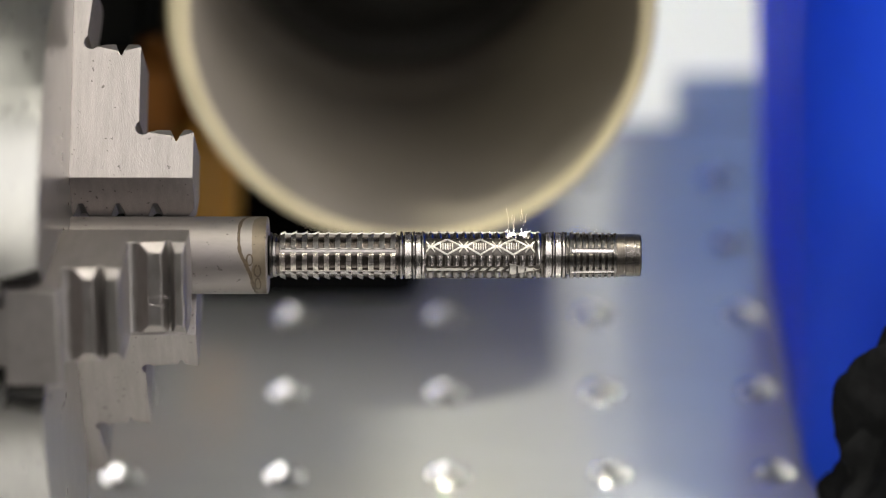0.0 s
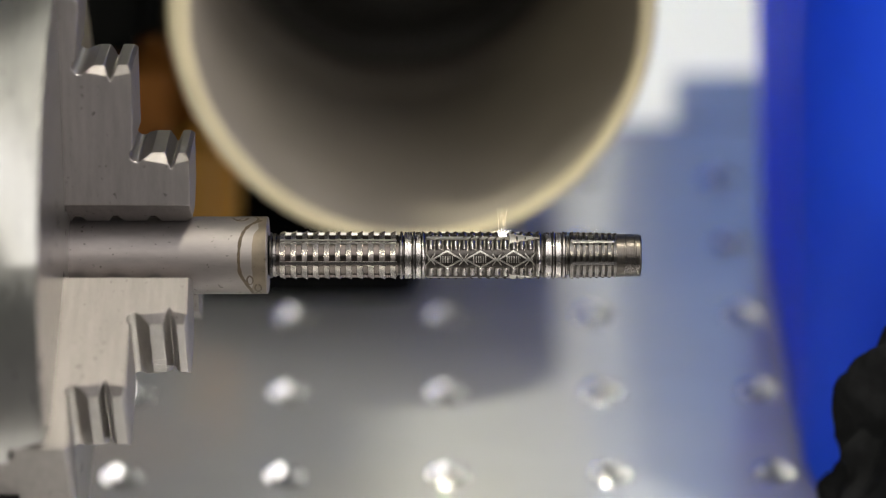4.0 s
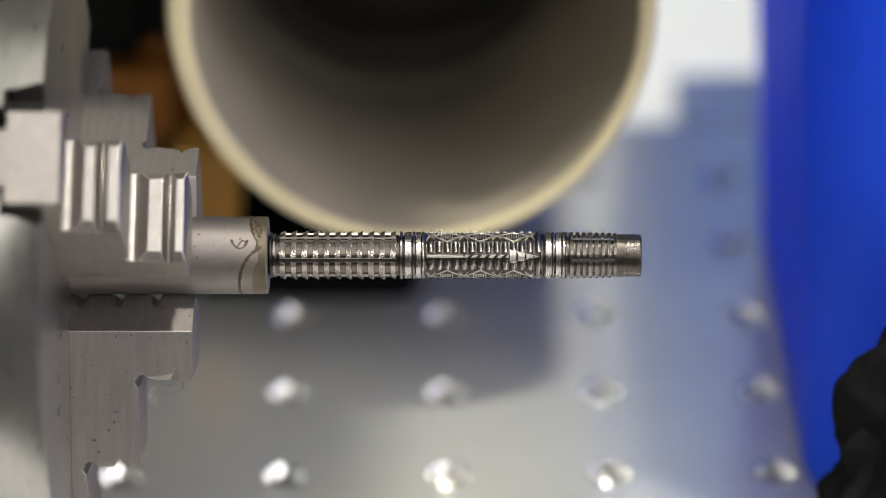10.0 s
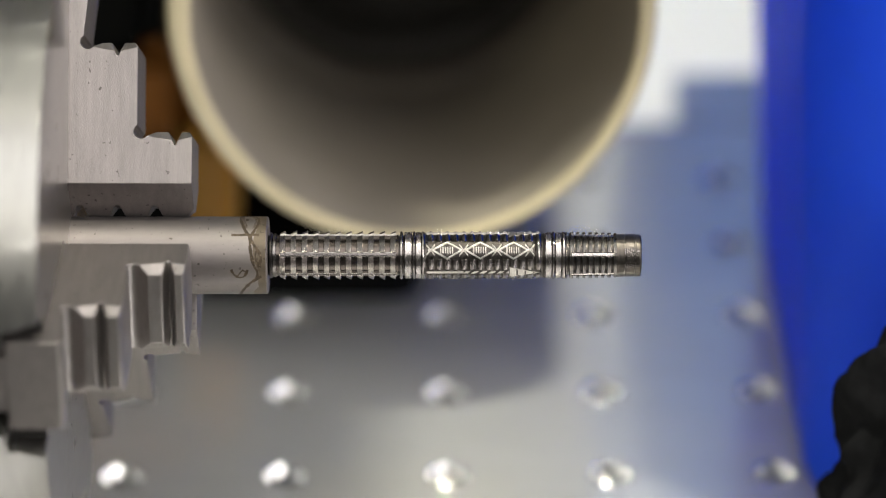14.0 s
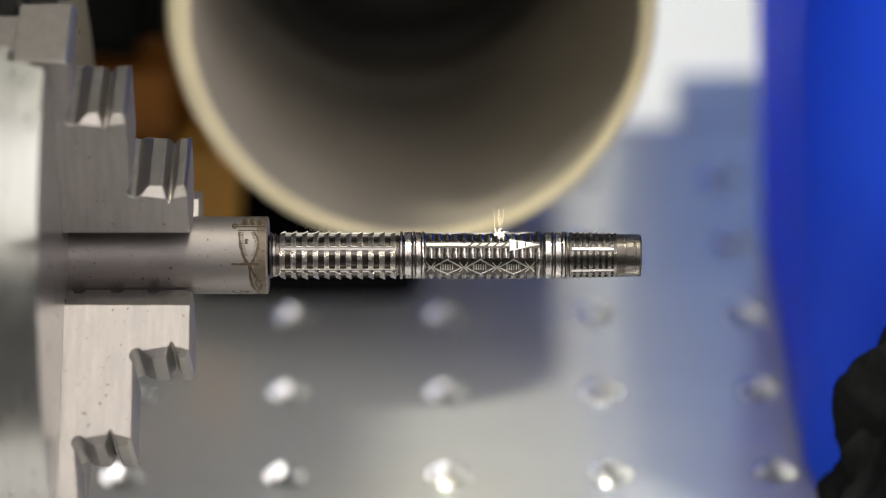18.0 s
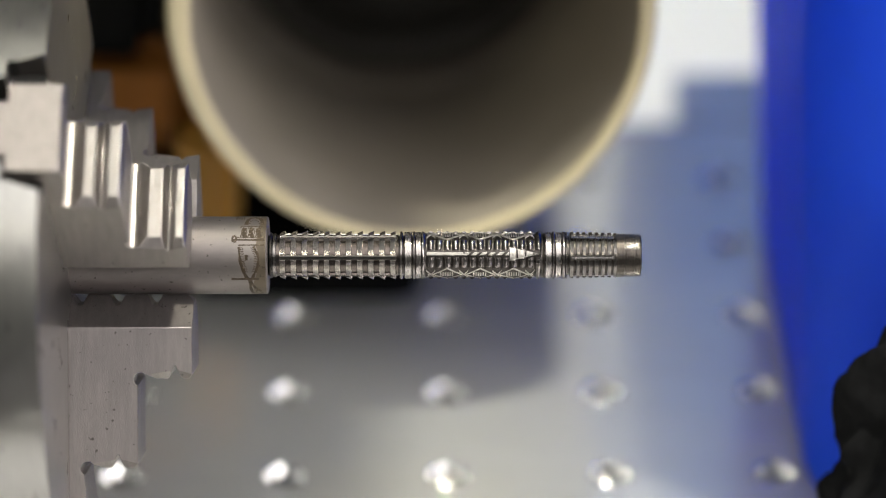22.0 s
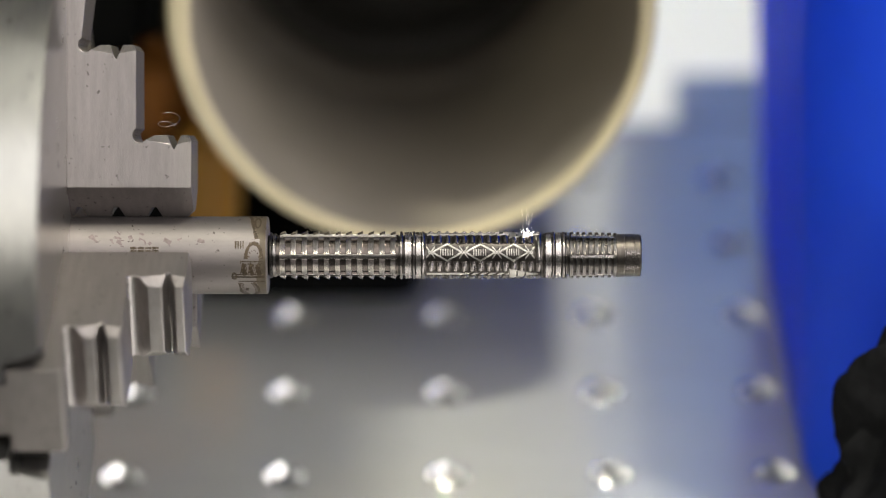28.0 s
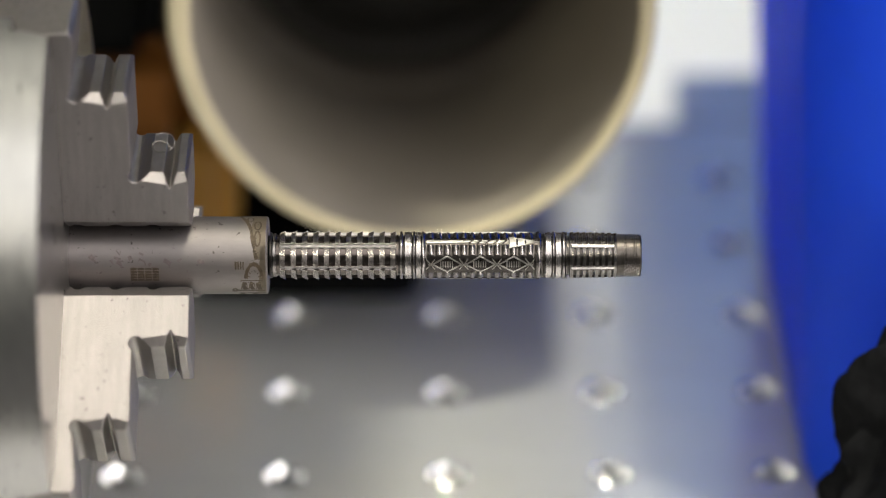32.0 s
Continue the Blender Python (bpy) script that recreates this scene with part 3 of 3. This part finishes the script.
def build_tube():
    mouth = eye + 0.500 * (fwd_v + up_v * ((441 - 25) / 6000) + Vector((1, 0, 0)) * ((736 - 784) / 6000))
    dip, yaw = 12.5, 2.2
    thing = empty("extraction_tube", "cream plastic extraction tube with a dusty grey inside", "tube")
    thing.matrix_world = Matrix.Translation(mouth) @ pose(0, 0, 0, -dip, 0, yaw)
    R, w, L = 0.0363, 0.0030, 0.132
    n = 128
    def y_lathe(rows, closed=False):
        v, f = lathe(rows, n, closed, "z")
        # the outer skin sits a little off the bore
        out = []
        for a, b, c in v:
            k = min(1.0, max(0.0, (math.hypot(a, b) - R + w) / w))
            out.append((a - 0.0005 * k, c, b + 0.0008 * k))
        return out, f
    # invented sleeve: makes the tube's underside reflect paler in the plate
    v, f = y_lathe([(L, R), (L, R + 0.0003), (0.0305, R + 0.0003), (0.0300, R)])
    raw("sleeve", v, f, M_SLEEVE, thing, "pale grey sleeve added to brighten the tube's reflection", 40)
    v, f = y_lathe([(L, R), (0.0008, R), (0.0, R - 0.0006), (0.0, R - w + 0.0006), (0.0006, R - w)])
    raw("shell", v, f, M_TUBE, thing, "cream plastic shell", 40)
    v, f = y_lathe([(0.0005, R - w + 0.0001), (0.100, R - w), (0.101, R - w - 0.0012), (0.107, R - w - 0.0012), (0.108, R - w), (L, R - w)])
    raw("lining", v, f, M_TUBE_IN, thing, "dusty grey inner wall", 40)
    v, f = y_lathe([(0.122, R - w - 0.0002), (0.122, R - w - 0.005), (0.1318, R - w - 0.007), (0.1318, 0.001)])
    raw("hose_end", v, f, M_HOSE, thing, "dark grey hose end inside the tube", 40)
    v, f = y_lathe([(L, R), (L + 0.001, R - 0.001), (L + 0.001, 0.001)], True)
    raw("end_cap", v, f, M_BLACK, thing)
    # black block that carries the tube, added for the deep shade under it
    rest = empty("tube_shade_block", "black block under the tube in place of its deep shade", "support block", pose(-0.008, 0.118, 0.0))
    part("block", box_bm((-0.033, -0.020, 0.0), (0.004, 0.024, 0.0105), 0.0015, 3), M_BLACK, rest, "", 30)
    for sx in (-0.032, -0.008):
        part("wedge", box_bm((sx, -0.008, 0.0105), (sx + 0.012, 0.022, 0.0135), 0.001, 2), M_BLACK, rest, "", 30)
    return thing


build_tube()

# ---- blue bin ----


def build_bin():
    """Open bin with rounded corners, its walls leaning outwards to the top."""
    thing = empty("plastic_bin", "blue plastic storage bin standing on the base plate", "bin", pose(0.0, 0.0, 0.0))

    def loop(z, inset=0.0):
        lean = 0.055 * z
        x0, x1, y0, y1 = 0.0542 - lean + inset, 0.250 + lean - inset, 0.028 - lean + inset, 0.158 + lean - inset
        out = []
        for cx, cy, a0, r in ((x1 - 0.03, y1 - 0.03, 0, 0.03), (x0 + 0.042, y1 - 0.042, 90, 0.042), (x0 + 0.016, y0 + 0.016, 180, 0.016), (x1 - 0.03, y0 + 0.03, 270, 0.03)):
            for i in range(17):
                q = radians(a0 + 90 * i / 16)
                out.append((cx + (r - inset) * math.cos(q), cy + (r - inset) * math.sin(q), z))
        return out

    def skin(name, loops, cap=False):
        n = len(loops[0])
        verts = [p for lp in loops for p in lp]
        faces = [(i * n + k, i * n + (k + 1) % n, (i + 1) * n + (k + 1) % n, (i + 1) * n + k) for i in range(len(loops) - 1) for k in range(n)]
        if cap:
            faces += [tuple(range(n))[::-1], tuple(range((len(loops) - 1) * n, len(loops) * n))]
        raw(name, verts, faces, M_BLUE, thing, "", 35)
    h = 0.106
    skin("wall", [loop(0.003), loop(0.03), loop(0.05), loop(h - 0.006), loop(h - 0.006, 0.0022), loop(0.05, 0.0022), loop(0.0035, 0.0022)])
    skin("base", [loop(0.0, 0.0015), loop(0.0012, 0.0002), loop(0.003), loop(0.0042, 0.0022)], True)
    skin("rim", [loop(h - 0.006, 0.0003), loop(h - 0.005, -0.0006), loop(h - 0.001, -0.0006), loop(h, -0.0002), loop(h, 0.0015), loop(h - 0.006, 0.0020)])
    return thing


build_bin()


def build_block():
    thing = empty("wooden_post", "varnished amber wooden post with a dark top", "post", pose(-0.0336, 0.118, 0))
    part("foot", box_bm((-0.0095, -0.020, 0.0), (0.0, 0.004, 0.031), 0.004, 4), M_AMBER, thing, "", 30)
    # invented black part, so that the gaps in the jaw tips look dark
    part("notch_backing", box_bm((-0.052, -0.014, 0.0), (-0.0112, 0.02, 0.0218), 0.002, 2), M_BLACK, thing, "black block added behind the jaw notches", 30)
    part("shank", box_bm((-0.052, -0.012, 0.022), (-0.0068, 0.02, 0.042), 0.004, 4), M_BROWN, thing, "dark brown main block", 30)
    part("cap", box_bm((-0.052, -0.018, 0.042), (-0.0115, 0.022, 0.10), 0.004, 3), M_BLACK, thing, "black cap", 30)
    return thing


build_block()


def build_surroundings():
    """What lies on the bench behind the plate."""
    th = empty("blue_cabinet", "blue painted machine cabinet on the bench", "cabinet", pose(0.2165, 0.50, -0.012))
    part("carcass", box_bm((-0.168, 0.0, 0.0), (0.30, 0.30, 0.72), 0.006, 3), M_CABINET, th, "", 30)
    part("door", box_bm((-0.158, -0.012, 0.02), (0.29, 0.0, 0.70), 0.004, 3), M_CABINET, th, "", 30)
    # unseen cream column, added so the plate reflects a bright strip
    th = empty("reflector_column", "unseen cream column behind the extraction tube, added as a reflector", "column", pose(-0.012, 0.47, -0.018))
    part("post", box_bm((-0.068, 0.0, 0.006), (0.058, 0.12, 0.70), 0.004, 3), M_CREAM, th, "", 30)
    part("cover_plate", box_bm((-0.056, -0.004, 0.03), (0.050, 0.0, 0.66), 0.0015, 2), M_CREAM, th, "", 30)
    th = empty("white_sheet", "white laminate sheet lying on the bench behind the plate", "sheet", pose(0.10, 0.40, -0.018))
    part("panel", box_bm((-0.20, -0.2085, 0.0), (0.30, 0.08, 0.006), 0.001, 2), M_WHITE, th, "", 30)


build_surroundings()


def build_laser_shade_head():
    """Unseen head on an arm of the column, shaped to shade plate and tube."""
    thing = empty("laser_shade_head", "unseen pale grey laser housing over the work, shaped to cast shade", "laser", pose(0.0, 0.0, 0.150))
    part("housing", box_bm((-0.110, 0.012, 0.0), (0.0275, 0.170, 0.090), 0.003, 3), M_HEAD, thing, "", 30)
    # added only to keep the overhead lamp out of the tube
    part("side_shade", box_bm((0.0277, 0.050, 0.0), (0.0460, 0.170, 0.070), 0.002, 2), M_HEAD, thing, "", 30)
    part("arm", box_bm((-0.062, 0.170, 0.018), (-0.004, 0.4655, 0.078), 0.003, 3), M_HEAD, thing, "", 30)
    v, f = lathe([(-0.008, 0.016), (-0.0075, 0.019), (0.0, 0.020)], 48, True, "z")
    raw("lens_ring", [(x - 0.010, y + 0.036, z) for x, y, z in v], f, M_BLACK, thing, "black lens ring", 30)
    return thing


build_laser_shade_head()


def build_cloth():
    bm = bmesh.new()
    bmesh.ops.create_uvsphere(bm, u_segments=160, v_segments=96, radius=1.0)
    for v in bm.verts:
        p = v.co.copy()
        k = 1 + 0.22 * noise.noise(p * 3.0) + 0.10 * noise.noise(p * 9.0) + 0.03 * noise.noise(p * 25.0)
        v.co = Vector((p.x * (0.024 - 0.008 * p.z) * k + max(0, -p.z) * -0.006, p.y * 0.022 * k, max(0.0, 0.027 + p.z * 0.0375 * k)))
    ob = part("black_cloth", bm, M_CLOTH, None, "", 60)
    tagged(ob, "crumpled black cloth lying on the base plate", "cloth")
    ob.matrix_world = pose(0.0790, 0.001, 0.0)


build_cloth()

# ---- sparks where the laser meets the barrel ----


def build_spark(name, label, seed):
    thing = empty(name, label, "spark", pose(0, 0, AXIS_Z))
    rng = random.Random(seed)
    bm = bmesh.new()
    bmesh.ops.create_icosphere(bm, subdivisions=3, radius=0.00024)
    for v in bm.verts:
        v.co *= 1 + 0.7 * noise.noise(v.co * 4000 + Vector((seed, 0, 0)))
        v.co.x *= 1.7
        v.co.z *= 0.75
    part("core", bm, M_SPARK, thing, "", 60)
    for k in range(13):
        bm = bmesh.new()
        tall = k < 5
        lean = rng.uniform(-0.10, 0.10) if tall else rng.uniform(-1.2, 1.2)
        ln = rng.uniform(0.0008, 0.0022) if tall else rng.uniform(0.0004, 0.0011)
        start = rng.uniform(0.0004, 0.0028) if tall else 0.0
        wd = 0.000008 if tall else 0.000014
        off = rng.uniform(-0.0006, 0.0006) if tall else rng.uniform(-0.0003, 0.0003)
        vs = []
        for s in range(7):
            q = s / 6
            zz = (start + ln * q) * math.cos(lean)
            xx = off + math.sin(lean) * (start + ln * q) + 0.00006 * math.sin(q * 5 + k)
            w = wd * (1 - 0.6 * q)
            vs.append([bm.verts.new((xx + w * math.cos(a), w * math.sin(a), zz)) for a in (0, 2.1, 4.2)])
        for a, b in zip(vs, vs[1:]):
            for i in range(3):
                bm.faces.new((a[i], a[(i + 1) % 3], b[(i + 1) % 3], b[i]))
        part("streak", bm, M_STREAK if tall else M_SPARK, thing)
    return thing


spark = build_spark("laser_spark", "white-hot sparks where the laser cuts the barrel", 3)
spark_b = build_spark("laser_spark", "small second burst of white-hot sparks on the barrel", 8)


def motions():
    turn = [(0.0, 0.0), (0.5, 2.7), (1.0, 5.5), (1.5, 8.2), (2.0, 10.9), (2.5, 13.8), (3.0, 16.3), (3.5, 23.9), (4.5, 43.0), (5.5, 57.4), (6.0, 60.1), (6.5, 64.8), (7.0, 67.4), (7.5, 69.9), (8.0, 72.3), (8.5, 75.0), (9.0, 78.3), (9.5, 80.7), (10.0, 84.9), (10.5, 88.3), (11.0, 90.8), (11.5, 93.5), (12.0, 110.3), (12.5, 119.6), (13.0, 122.7), (13.5, 127.6), (14.0, 129.9), (14.5, 130.4), (16.5, 151.4), (17.0, 169.2), (17.5, 172.0), (18.0, 174.4), (18.5, 177.6), (19.0, 182.6), (19.5, 185.4), (20.0, 187.8), (20.5, 190.2), (21.0, 193.0), (21.5, 195.0), (22.0, 198.6), (22.5, 205.2), (23.0, 207.5), (23.5, 210.1), (24.0, 212.4), (24.5, 221.3), (25.0, 236.1), (25.5, 243.3), (27.5, 253.3), (28.0, 255.5), (28.5, 260.3), (29.0, 265.3), (29.3, 272.2), (29.5, 273.0), (29.6, 259.0), (29.7, 245.5), (29.9, 219.5), (30.0, 207.0), (30.2, 180.0), (30.4, 147.5), (30.7, 106.5), (31.0, 65.5), (31.3, 21.0), (31.6, -20.0), (31.8, -46.5), (32.0, -73.5)]
    rows = [(t, pose(0, 0, AXIS_Z, a)) for t, a in turn]
    walk(chuck, rows)
    walk(rod, rows)
    walk(barrel, rows)
    off = None
    first = [(0.0, 925), (0.5, 808), (1.0, 925), (1.5, 796), (2.0, 764), (2.5, 933), (3.0, 845), (3.5, 905), (5.5, 808), (6.0, 828), (6.5, 865), (7.0, 877), (7.5, 800), (8.0, 804), (8.5, 772), (9.0, 832), (9.5, 857), (9.9, off), (10.1, off), (10.5, 772), (11.0, 861), (11.5, 857), (11.7, off), (12.7, off), (13.0, 843), (13.5, 897), (13.8, off), (14.5, off), (16.5, 909), (17.0, 850), (17.5, 905), (18.0, 885), (18.5, 905), (19.0, 925), (19.5, 889), (20.0, 881), (20.5, 865), (21.0, 840), (21.5, 792), (21.9, off), (22.1, off), (22.5, 933), (23.0, 870), (23.5, 881), (24.0, 929), (24.3, off), (24.7, off), (25.0, 913), (25.5, 913), (27.5, 848), (28.0, 935), (28.6, 881), (29.0, 909), (29.3, 909), (29.5, off), (32.0, off)]
    second = {0.0: 905, 1.0: 905, 6.0: 800, 9.0: 806, 17.0: 790, 19.0: 868, 23.0: 836}
    top = AXIS_Z + 0.00305

    def at(x):
        return pose(0.0, 0.0, AXIS_Z) if x is None else pose(px(x) * MM, 0.0, top)
    walk(spark, [(t, at(x)) for t, x in first])
    both = []
    for t, x in first:
        x2 = second.get(t)
        both.append((t, at(x2 if x2 else (None if x is None else x - 4))))
    walk(spark_b, both)


motions()
